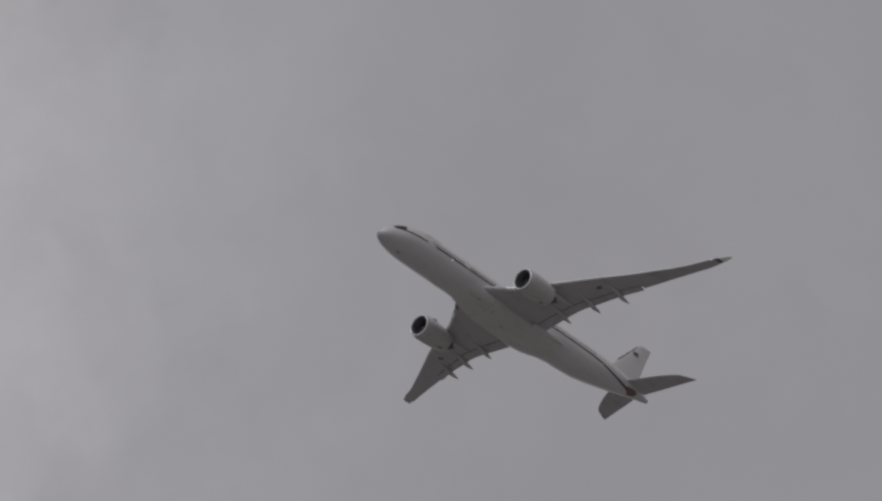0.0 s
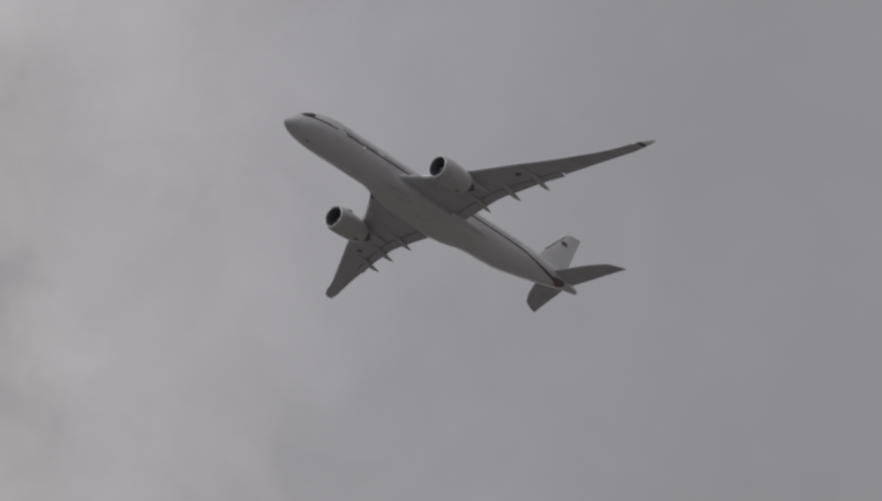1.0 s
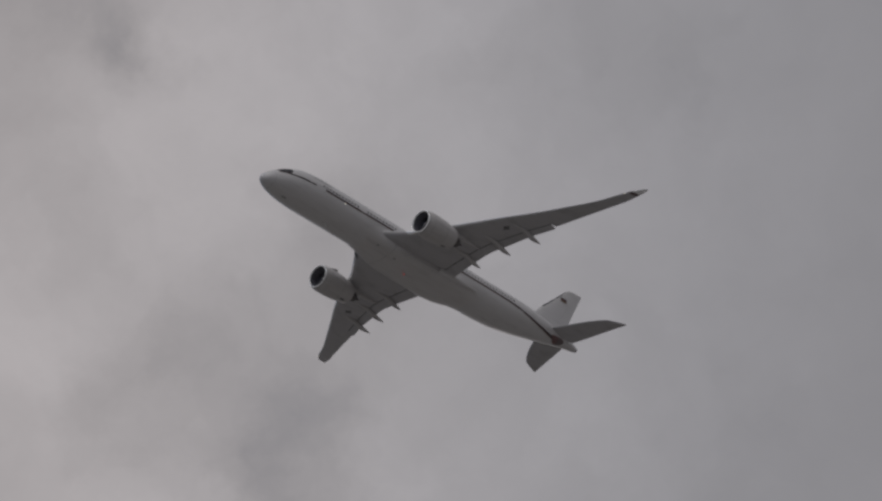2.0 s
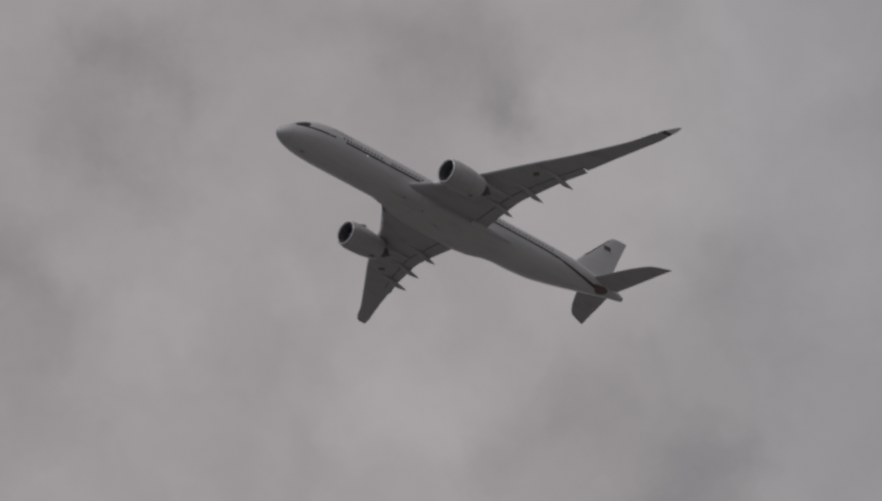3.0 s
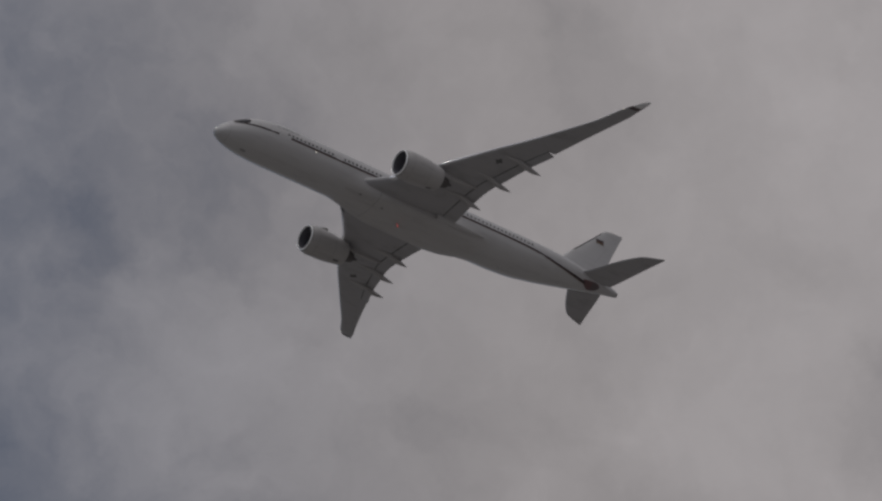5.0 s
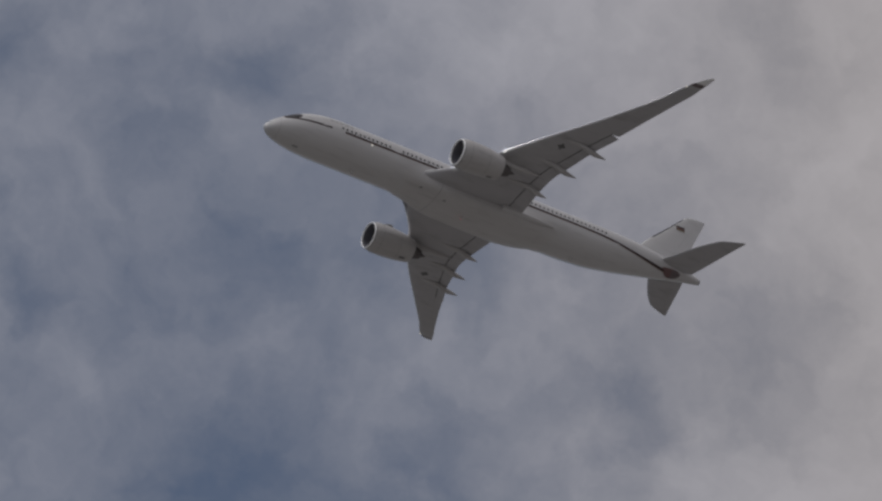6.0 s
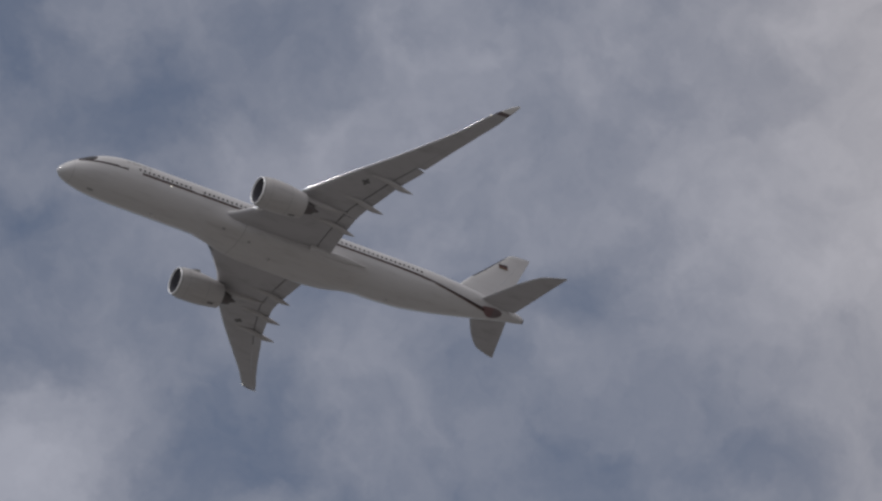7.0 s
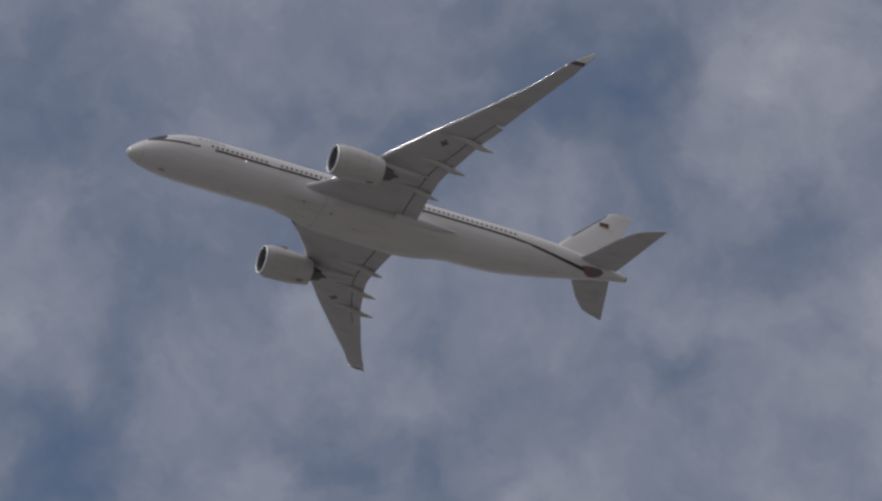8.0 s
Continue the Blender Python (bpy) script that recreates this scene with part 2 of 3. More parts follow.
def smooth_at(table, x):
    """A smooth curve through the rows (x, value, value...) of a table."""
    i = 0
    while i < len(table) - 2 and x > table[i + 1][0]:
        i += 1
    a, b = table[i], table[i + 1]
    before, after = table[max(i - 1, 0)], table[min(i + 2, len(table) - 1)]
    h = b[0] - a[0]
    t = min(max((x - a[0]) / h, 0.0), 1.0)
    out = []
    for k in range(1, len(a)):
        d = (b[k] - a[k]) / h
        d0 = (a[k] - before[k]) / (a[0] - before[0]) if i > 0 else d
        d1 = (after[k] - b[k]) / (after[0] - b[0]) if i + 2 < len(table) else d
        m0 = 0.0 if d0 * d <= 0 else 2 * d0 * d / (d0 + d)
        m1 = 0.0 if d1 * d <= 0 else 2 * d1 * d / (d1 + d)
        out.append((2 * t**3 - 3 * t**2 + 1) * a[k] + (t**3 - 2 * t**2 + t) * h * m0 + (3 * t**2 - 2 * t**3) * b[k] + (t**3 - t**2) * h * m1)
    return out


def at(s, y, z):
    """A place on the aircraft: s metres behind the nose, y to its left wing, z above its axis."""
    return Vector((33.0 - s, y, z))


# ---- ground ----
def build_ground():
    side = 15000.0
    k = 24
    verts = [(-side + 2 * side * i / k, -side + 2 * side * j / k, 0.0) for i in range(k + 1) for j in range(k + 1)]
    faces = [(i * (k + 1) + j, (i + 1) * (k + 1) + j, (i + 1) * (k + 1) + j + 1, i * (k + 1) + j + 1) for i in range(k) for j in range(k)]
    ob = new("ground", mesh_of("ground", verts, faces, build_ground_material()))
    for poly in ob.data.polygons:
        if poly.normal.z < 0:
            poly.flip()
    tagged(ob, "flat dry fields under a cloudy sky", "ground", kind="structure")


build_ground()

# ---- the aircraft ----
# behind the nose: top, bottom, half width
HULL = [
    (0.0, -0.90, -0.98, 0.04), (0.02, -0.79, -1.09, 0.15), (0.05, -0.70, -1.17, 0.245), (0.12, -0.56, -1.28, 0.38), (0.5, -0.12, -1.62, 0.82), (1.2, 0.48, -1.92, 1.3), (2.5, 1.28, -2.26, 1.87), (4.0, 2.14, -2.48, 2.33),
    (6.0, 2.93, -2.62, 2.72), (8.0, 3.33, -2.66, 2.91), (10.0, 3.46, -2.65, 2.98), (16.0, 3.45, -2.66, 2.98), (24.0, 3.38, -2.73, 2.98), (34.0, 3.22, -2.88, 2.98), (44.0, 3.06, -3.0, 2.98), (48.0, 3.05, -2.78, 2.93),
    (52.0, 3.04, -2.12, 2.68), (56.0, 2.97, -1.25, 2.2), (60.0, 2.72, -0.35, 1.5), (63.0, 2.3, 0.35, 0.92), (65.2, 1.78, 0.74, 0.5), (65.58, 1.62, 0.82, 0.38)]


def hull_point(s, phi, proud=0.0):
    """phi: degrees round the section, 0 at the left side, 90 at the top."""
    top, bottom, half = smooth_at(HULL, s)
    c, h = (top + bottom) / 2, (top - bottom) / 2
    a = radians(phi)
    return at(s, (half + proud) * math.cos(a), c + (h + proud) * math.sin(a))


def hull_phi(s, z):
    top, bottom, _ = smooth_at(HULL, s)
    return math.degrees(math.asin(max(-1.0, min(1.0, (z - (top + bottom) / 2) / ((top - bottom) / 2)))))


def hull_panel(rows, proud=0.012, deep=0.03, mirror=False, on=None, across=5):
    """A thin shaped plate on the hull. rows: s, lower phi, upper phi."""
    outer, inner = [], []
    for s, lo, hi in rows:
        for k in range(across):
            phi = lo + (hi - lo) * k / (across - 1)
            if mirror:
                phi = 180 - phi if phi > 0 or on is None else -180 - phi
            place = on or hull_point
            outer.append(place(s, phi, proud))
            inner.append(place(s, phi, -deep))
    nr = len(rows)
    n_out = len(outer)
    faces = []
    for i in range(nr - 1):
        for k in range(across - 1):
            a = i * across + k
            faces.append((a, a + 1, a + across + 1, a + across))
            faces.append((n_out + a, n_out + a + across, n_out + a + across + 1, n_out + a + 1))
    rim = [i * across for i in range(nr)] + [(nr - 1) * across + k for k in range(1, across)] + [i * across + across - 1 for i in range(nr - 2, -1, -1)] + [k for k in range(across - 2, 0, -1)]
    for a, b in zip(rim, rim[1:] + rim[:1]):
        faces.append((a, b, n_out + b, n_out + a))
    return outer + inner, faces


def build_fuselage(plane):
    stations = [0, .005, .02, .035, .05, .08, .12, .2, .32, .5, .7, .95, 1.2, 1.5, 2, 2.5, 3, 3.5, 4, 4.5, 5, 5.5, 6, 7, 8, 9, 10] + list(range(12, 44, 2)) + [44 + 0.75 * i for i in range(29)] + [65.3, 65.45, 65.58]
    rings = [[hull_point(s, 360 * j / 56) for j in range(56)] for s in stations]
    hull = part("fuselage", *loft(rings), WHITE, plane, "glossy white rounded fuselage with tapered tail")
    # cockpit glazing: six panes in a dark mask
    for mirror in (False, True):
        part("cockpit_mask", *hull_panel([(2.2, 38, 90), (2.6, 28, 90), (3.1, 21, 90), (3.6, 19, 84), (4.1, 22, 60), (4.45, 30, 46)], 0.008, 0.03, mirror, across=13), BLACK, hull, "black surround of the cockpit glazing")
        for rows in ([(2.35, 62, 84), (2.8, 60, 84), (3.3, 58, 84)], [(2.6, 32, 59), (3.0, 26, 57), (3.35, 25, 56)], [(3.42, 24, 55), (3.9, 24, 52), (4.3, 30, 44)]):
            part("cockpit_window", *hull_panel(rows, 0.014, 0.03, mirror), GLASS, hull, "dark cockpit pane in a black surround")
    # cabin windows, between the doors
    spans = [(9.9, 17.2), (18.9, 25.0), (26.2, 35.2), (37.6, 49.9)]
    for mirror in (False, True):
        for first, last in spans:
            s = first
            while s < last:
                z = 0.92
                lo, hi = hull_phi(s, z - 0.18), hull_phi(s, z + 0.18)
                mid = (lo + hi) / 2
                rows = [(s - 0.15, mid - 2, mid + 2), (s - 0.09, lo, hi), (s + 0.09, lo, hi), (s + 0.15, mid - 2, mid + 2)]
                part("cabin_window", *hull_panel(rows, 0.008, 0.03, mirror), GLASS, hull)
                s += 0.635
        for s in (7.6, 17.95, 36.4, 51.3):
            lo, hi = hull_phi(s, -0.55), hull_phi(s, 1.55)
            part("cabin_door", *hull_panel([(s - 0.54, lo, hi), (s, lo, hi), (s + 0.54, lo, hi)], 0.01, 0.03, mirror), WHITE, hull, "closed passenger door with a fine seam")
        # three-colour cheat line
        line = [(2.6, .28), (5.0, .28), (8.0, .28), (10.0, .36), (24.0, .32), (40.0, .24), (48.0, .18), (51.0, .10), (54.0, -.06), (56.5, -.10), (58.7, -.06), (60.2, .04), (61.4, .16)]

        def band(first, last, low, high):
            rows = []
            count = max(3, int((last - first) / 0.6))
            for i in range(count + 1):
                s = first + (last - first) * i / count
                z = smooth_at(line, s)[0]
                grow = 1.0 - 0.15 * max(0.0, (s - 50.0) / 11.0)
                rows.append((s, hull_phi(s, z + low * grow), hull_phi(s, z + high * grow)))
            return rows

        for first, last in ((2.2, 8.3), (10.2, 24.6), (24.6, 38.0), (38.0, 61.3)):
            for low, high, paint, what in ((-0.06, 0.20, BLACK, "black band of the side stripe"), (-0.13, -0.06, RED, "red band of the side stripe"), (-0.17, -0.13, GOLD, "gold band of the side stripe")):
                if paint is not BLACK and first < 8:
                    continue
                part("stripe", *hull_panel(band(first, last, low, high + (0.07 if first < 8 else 0.0)), 0.006, 0.02, mirror), paint, hull, what)
        # titles too small to read
        for s, wide in ((8.5, .5), (9.2, .45), (9.85, .5), (10.6, .6), (11.4, .45)):
            lo, hi = hull_phi(s, 1.62), hull_phi(s, 2.0)
            part("title_bar", *hull_panel([(s - wide / 2, lo, hi), (s + wide / 2, lo, hi)], 0.006, 0.02, mirror), MARK, hull)
    # stripe ends wrapped under the tail
    part("stripe_end", *hull_panel([(59.3, -42, -30), (59.8, -64, -28), (60.4, -78, -26), (60.9, -84, -24)], 0.012, 0.05, across=25), FADED, hull, "faded red end of the stripe under the tail")
    part("stripe_end", *hull_panel([(60.9, -84, -24), (61.4, -82, -22), (61.9, -74, -26), (62.3, -56, -36)], 0.012, 0.05, across=25), BAND, hull, "dark brown end of the stripe under the tail")
    part("exhaust_port", *loft([[at(s, r * math.cos(2 * math.pi * j / 20), 1.22 + 1.05 * r * math.sin(2 * math.pi * j / 20)) for j in range(20)] for s, r in ((65.45, .36), (65.75, .33), (65.75, .27), (65.3, .22))]), TITAN, hull, "dark heated auxiliary exhaust")
    part("air_inlet", *hull_panel([(4.0, -87, -80), (4.4, -88, -79), (4.8, -87, -80)], 0.012, 0.03), MARK, hull, "dark inlet under the nose")
    part("radome_seam", *hull_panel([(1.62, -180, 0), (1.65, -180, 0)], 0.004, 0.02, across=33), MARK, hull)
    part("radome_seam", *hull_panel([(1.62, 0, 180), (1.65, 0, 180)], 0.004, 0.02, across=33), MARK, hull)
    for s, phi, h in ((13.0, -90, .42), (46.0, -90, .35), (12.0, 90, .4), (30.0, 90, .45)):
        base = hull_point(s, phi)
        sign = 1 if phi > 0 else -1
        rings = [[at(s + dx * w + lean, dy * w, base.z + sign * up) for dx, dy in ((-.28, 0), (-.1, .03), (.25, .012), (.25, -.012), (-.1, -.03))] for up, w, lean in ((-.05, 1.0, 0), (h * .6, .8, .1), (h, .5, .2))]
        part("antenna", *loft(rings), WHITE, hull, "white blade antenna")
    lamp = hull_point(14.2, hull_phi(14.2, .05))
    rings = [[lamp + Vector((r * math.cos(2 * math.pi * j / 12), up, r * math.sin(2 * math.pi * j / 12))) for j in range(12)] for r, up in ((.13, -.05), (.12, .03), (.06, .06))]
    part("wing_light", *loft(rings), NAV, hull, "small lit white lamp")
    return hull


def ease(x, a, b):
    t = min(max((x - a) / (b - a), 0.0), 1.0)
    return t * t * (3 - 2 * t)


def fairing_point(s, phi, proud=0.0):
    """A place on the fairing that swells out of the hull under the wing roots."""
    grown = ease(s, 18.5, 27.0) * (1 - ease(s, 33.5, 43.6))
    off = abs(phi + 90)
    swell = 0.34 + 0.78 * math.exp(-((off - 47) / 16) ** 2)
    return hull_point(s, phi, -0.04 + grown * swell * ease(88 - off, 0, 24) + proud)


def build_belly(plane):
    rings = []
    for i in range(53):
        s = 17.5 + (44.5 - 17.5) * i / 52
        ring = [fairing_point(s, -178 + 176 * j / 48) for j in range(49)]
        ring += [hull_point(s, -8 - 164 * j / 10, -0.35) for j in range(11)]
        rings.append(ring)
    belly = part("belly_fairing", *loft(rings), BELLY, plane, "pale bulging fairing under the wing roots")
    for mirror in (False, True):
        rows = [(sx, -88.5, -62) for sx in (28.5, 29.8, 31.1, 32.4, 33.6)]
        part("gear_door", *hull_panel(rows, 0.008, 0.03, mirror, fairing_point), BELLY, belly, "closed wheel bay door")
    part("fairing_seam", *hull_panel([(24.7, -150, -30), (24.75, -150, -30)], 0.006, 0.03, on=fairing_point, across=41), MARK, belly, "dark seam across the fairing")
    for s, phi in ((22.3, -58), (26.0, -66)):
        part("drain_outlet", *hull_panel([(s - .2, phi - 2, phi + 2), (s, phi - 3, phi + 3), (s + .2, phi - 2, phi + 2)], 0.012, 0.03, on=fairing_point), MARK, belly, "small dull outlet")
    for side in (1, -1):
        # long pointed fillet behind each wing root
        rings = []
        for s, y, z, w, h in ((33.5, 2.95, -1.85, .6, .55), (36.0, 3.05, -1.85, .66, .5), (38.5, 2.98, -1.75, .52, .38), (40.3, 2.88, -1.62, .3, .22), (41.8, 2.72, -1.5, .04, .03)):
            rings.append([at(s, side * (y + w * math.cos(2 * math.pi * j / 14)), z + h * math.sin(2 * math.pi * j / 14)) for j in range(14)])
        part("root_fillet", *loft(rings), WHITE, belly, "pointed white fillet behind the wing root")
    return belly


# wing: distance out, leading edge, trailing edge, height of the lower face, thickness / chord
WING = [(2.0, 20.9, 36.3, -1.92, .12), (3.0, 22.2, 36.3, -1.88, .128), (4.5, 23.7, 36.2, -1.76, .132), (6.0, 24.95, 36.1, -1.62, .13), (9.0, 27.25, 36.0, -1.26, .122), (11.0, 28.1, 36.2, -.98, .115),
        (13.5, 29.75, 37.0, -.60, .11), (17.0, 32.3, 38.2, .04, .105), (20.4, 35.0, 39.8, .66, .102), (24.3, 38.1, 41.6, 1.56, .10), (28.0, 41.0, 43.45, 2.5, .10),
        (30.2, 42.45, 44.65, 3.15, .10), (31.3, 43.4, 45.15, 3.6, .10), (32.0, 44.3, 45.6, 4.0, .10), (32.5, 45.1, 45.95, 4.4, .10), (32.75, 45.8, 46.15, 4.7, .10)]
HINGE = [(2.0, 34.3), (6.0, 34.2), (9.0, 34.3), (11.0, 34.55), (13.5, 35.5), (17.0, 36.95), (20.4, 38.65), (24.3, 40.7), (28.0, 42.75), (33.0, 45.5)]


def bend_less(y, side):
    """The right wing is bent up a little less than the left one."""
    return 0.45 * (y / 32.0) ** 2 if side < 0 else 0.0


def foil(c, thick):
    """Upper and lower height at the fraction c of the chord."""
    half = 5 * thick * (0.2969 * math.sqrt(max(c, 0)) - 0.126 * c - 0.3516 * c**2 + 0.2843 * c**3 - 0.1015 * c**4)
    camber = 0.014 * math.sin(math.pi * c**1.3)
    return camber + half, camber - half


def foil_ring(y, c0, c1, side, drop=0.0, shrink=1.0, count=13):
    """One section of the wing, from c0 to c1 of the chord."""
    le, te, low, thick = smooth_at(WING, y)
    chord = te - le
    twist = radians(4.0 - 5.0 * y / 32.0)
    base = low + 0.42 * thick * chord - bend_less(y, side)
    up, down = [], []
    for k in range(count):
        f = k / (count - 1)
        f = f * f * (3 - 2 * f) if c0 == 0 else f
        c = c0 + (c1 - c0) * (f if c0 > 0 else f**1.4)
        hi, lo = foil(c, thick)
        mid = (hi + lo) / 2
        hi, lo = mid + (hi - mid) * shrink, mid + (lo - mid) * shrink
        s = le + c * chord
        lift = -(c - 0.35) * chord * math.sin(twist)
        fall = drop * (c - c0) / max(c1 - c0, 1e-6) + (0.1 if drop else 0.0)
        up.append(at(s, side * y, base + hi * chord + lift - fall))
        down.append(at(s, side * y, base + lo * chord + lift - fall))
    return up + down[::-1]


def wing_low(y, s, side=1):
    """Height of the wing's lower face."""
    le, te, low, thick = smooth_at(WING, y)
    chord = te - le
    c = min(max((s - le) / chord, 0.0), 1.0)
    return low - bend_less(y, side) + 0.42 * thick * chord + foil(c, thick)[1] * chord - (c - 0.35) * chord * math.sin(radians(4.0 - 5.0 * y / 32.0))


def spread(a, b, count):
    return [a + (b - a) * i / count for i in range(count + 1)]


def build_wing(plane, side):
    def cut(y):
        le, te, _, _ = smooth_at(WING, y)
        return (smooth_at(HINGE, y)[0] - le) / (te - le)

    ys = spread(2.0, 20.4, 26) + spread(20.9, 27.64, 9) + [27.68] + spread(28.2, 32.0, 10) + [32.25, 32.5, 32.65, 32.75]
    rings = [foil_ring(y, 0.0, cut(y) if y <= 27.65 else 0.995, side) for y in ys]
    wing = part("wing", *loft(rings), GREY, plane, "long swept grey wing, bent upwards in flight", angle=50)
    gap = 0.13
    for name, first, last, drop, what in (("flap", 2.7, 9.98, .29, "slightly lowered inner flap"), ("flap", 10.02, 20.4, .26, "slightly lowered outer flap"),
                                          ("aileron", 20.46, 24.03, 0.0, "grey inner aileron"), ("aileron", 24.05, 27.64, 0.0, "grey outer aileron")):
        rings = []
        for y in spread(first, last, 12):
            le, te, _, _ = smooth_at(WING, y)
            small = gap if name == "flap" else 0.015
            rings.append(foil_ring(y, cut(y) + small / (te - le), 1.0, side, drop, 0.9 if drop else 0.99, 9))
        part(name, *loft(rings), GREY, wing, what)
    # dark strip in the gap ahead of each flap, coloured for the shade there
    for first, last in ((2.7, 9.98), (10.02, 20.3)):
        rings = []
        for y in spread(first, last, 10):
            s = smooth_at(HINGE, y)[0]
            z = wing_low(y, s, side)
            rings.append([at(s - .05, side * y, z + .10), at(s - .02, side * y, z + .02), at(s + .26, side * y, z - .005), at(s + .26, side * y, z + .10)])
        part("flap_gap", *loft(rings), GAP, wing, "dark gap ahead of the flap")
    # bare metal leading edges
    for first, last in ((5.3, 9.6), (11.4, 17.6), (17.65, 24.2), (24.25, 31.2)):
        rings = []
        for y in spread(first, last, 8):
            ring = foil_ring(y, 0.0, 0.03, side, 0.0, 1.0, 9)
            mid = sum(ring, Vector()) / len(ring)
            rings.append([p + (p - mid).normalized() * 0.012 for p in ring])
        part("slat", *loft(rings), SLAT, wing, "bare metal leading edge")
    # dark patch round the leading edge at the right wing's root
    if side < 0:
        rings = []
        for y in spread(3.35, 4.1, 4):
            ring = foil_ring(y, 0.0, 0.05, side, 0.0, 1.0, 9)
            mid = sum(ring, Vector()) / len(ring)
            rings.append([p + (p - mid).normalized() * 0.03 for p in ring])
        part("air_scoop", *loft(rings), CROSS, wing, "dark air scoop in the wing root")
    # dark band before the bent-up tip
    rings = []
    for y in spread(31.3, 31.75, 4):
        ring = foil_ring(y, 0.0, 1.0, side, 0.0, 1.0, 11)
        mid = sum(ring, Vector()) / len(ring)
        rings.append([p + (p - mid).normalized() * 0.012 + Vector((0, 0, 0.012 if p.z > mid.z else -0.012)) for p in ring])
    part("wingtip_band", *loft(rings), BAND, wing, "dark band across the wingtip")
    rings = []
    for y in [31.76, 32.0, 32.25, 32.5, 32.65, 32.75]:
        ring = foil_ring(y, 0.0, 1.0, side, 0.0, 1.0, 11)
        mid = sum(ring, Vector()) / len(ring)
        rings.append([p + (p - mid).normalized() * 0.01 + Vector((0, 0, 0.01 if p.z > mid.z else -0.01)) for p in ring])
    part("winglet", *loft(rings), TIP, wing, "pale bent-up wingtip")
    # canoe-shaped flap track fairings
    for y, s_end, z_end in ((8.02, 37.1, -2.12), (12.83, 38.4, -1.46), (17.19, 40.02, -.64)):
        first = s_end - 6.0
        rings = []
        for k in range(15):
            f = k / 14
            s = first + (s_end - first) * f
            w = 0.36 * math.sin(math.pi * min(1, f / 0.62 * 0.5 if f < 0.62 else 0.5 + (f - .62) / .38 * .5)) ** 0.75 + 0.012
            te = smooth_at(WING, y)[1]
            roof = wing_low(y, min(s, te), side) + 0.15
            if s > te - 1.6:
                g = (s - te + 1.6) / (s_end - te + 1.6)
                roof = roof * (1 - g) + (z_end + 0.03) * g
            floor_z = roof - 0.15 - min(1.75, 0.35 + 2.0 * f) * w
            if f > 0.6:
                g = (f - 0.6) / 0.4
                floor_z = floor_z * (1 - g) + (z_end - 0.03) * g
            mid, h = (roof + floor_z) / 2, max((roof - floor_z) / 2, 0.012)
            rings.append([at(s, side * y + w * math.cos(2 * math.pi * j / 16), mid + h * math.sin(2 * math.pi * j / 16)) for j in range(16)])
        part("flap_track_fairing", *loft(rings), FAIRING_PAINT, wing, "pale pointed fairing under the flap")
    # dark cross-shaped mark under the wing
    for ds, dy in ((.52, .19), (.19, .52)):
        corners = [(34.15 + a * ds, 15.95 + b * dy) for a, b in ((-1, -1), (1, -1), (1, 1), (-1, 1))]
        verts = [at(s, side * y, wing_low(y, s, side) - 0.012 - (0.004 if ds > dy else 0)) for s, y in corners] + [at(s, side * y, wing_low(y, s, side) + 0.03) for s, y in corners]
        part("marking", verts, [(0, 1, 2, 3), (4, 5, 6, 7), (0, 1, 5, 4), (1, 2, 6, 5), (2, 3, 7, 6), (3, 0, 4, 7)], CROSS, wing, "arm of a dark painted cross")
    # fuel panel rows
    for k in range(7):
        y = 12.2 + k * 2.1
        le, te, _, _ = smooth_at(WING, y)
        s0 = le + 0.36 * (te - le)
        ring = lambda r, dz: [at(s0 + 1.5 * r * math.cos(2 * math.pi * j / 12), side * (y + r * math.sin(2 * math.pi * j / 12)), wing_low(y + r * math.sin(2 * math.pi * j / 12), s0 + 1.5 * r * math.cos(2 * math.pi * j / 12), side) - dz) for j in range(12)]
        part("access_panel", *loft([ring(.2, -.02), ring(.2, .006), ring(.17, .009)]), GREY, wing)
    # the lamp's white glow stands in for a glint on the wingtip's edge
    lamp = foil_ring(30.9, 0.0, 0.06, side)[0]
    rings = [[lamp + Vector((.10 - up, r * math.cos(2 * math.pi * j / 10), r * math.sin(2 * math.pi * j / 10))) for j in range(10)] for r, up in ((.09, .2), (.08, .06), (.03, .02))]
    part("navigation_light", *loft(rings), NAV, wing, "small lit navigation lamp")
    return wing


def turned(profile, count, s0, y0, z0):
    """A body of revolution about the flight axis. profile: s, radius."""
    return loft([[at(s0 + s, y0 + r * math.cos(2 * math.pi * j / count), z0 + r * math.sin(2 * math.pi * j / count)) for j in range(count)] for s, r in profile], cap=False)


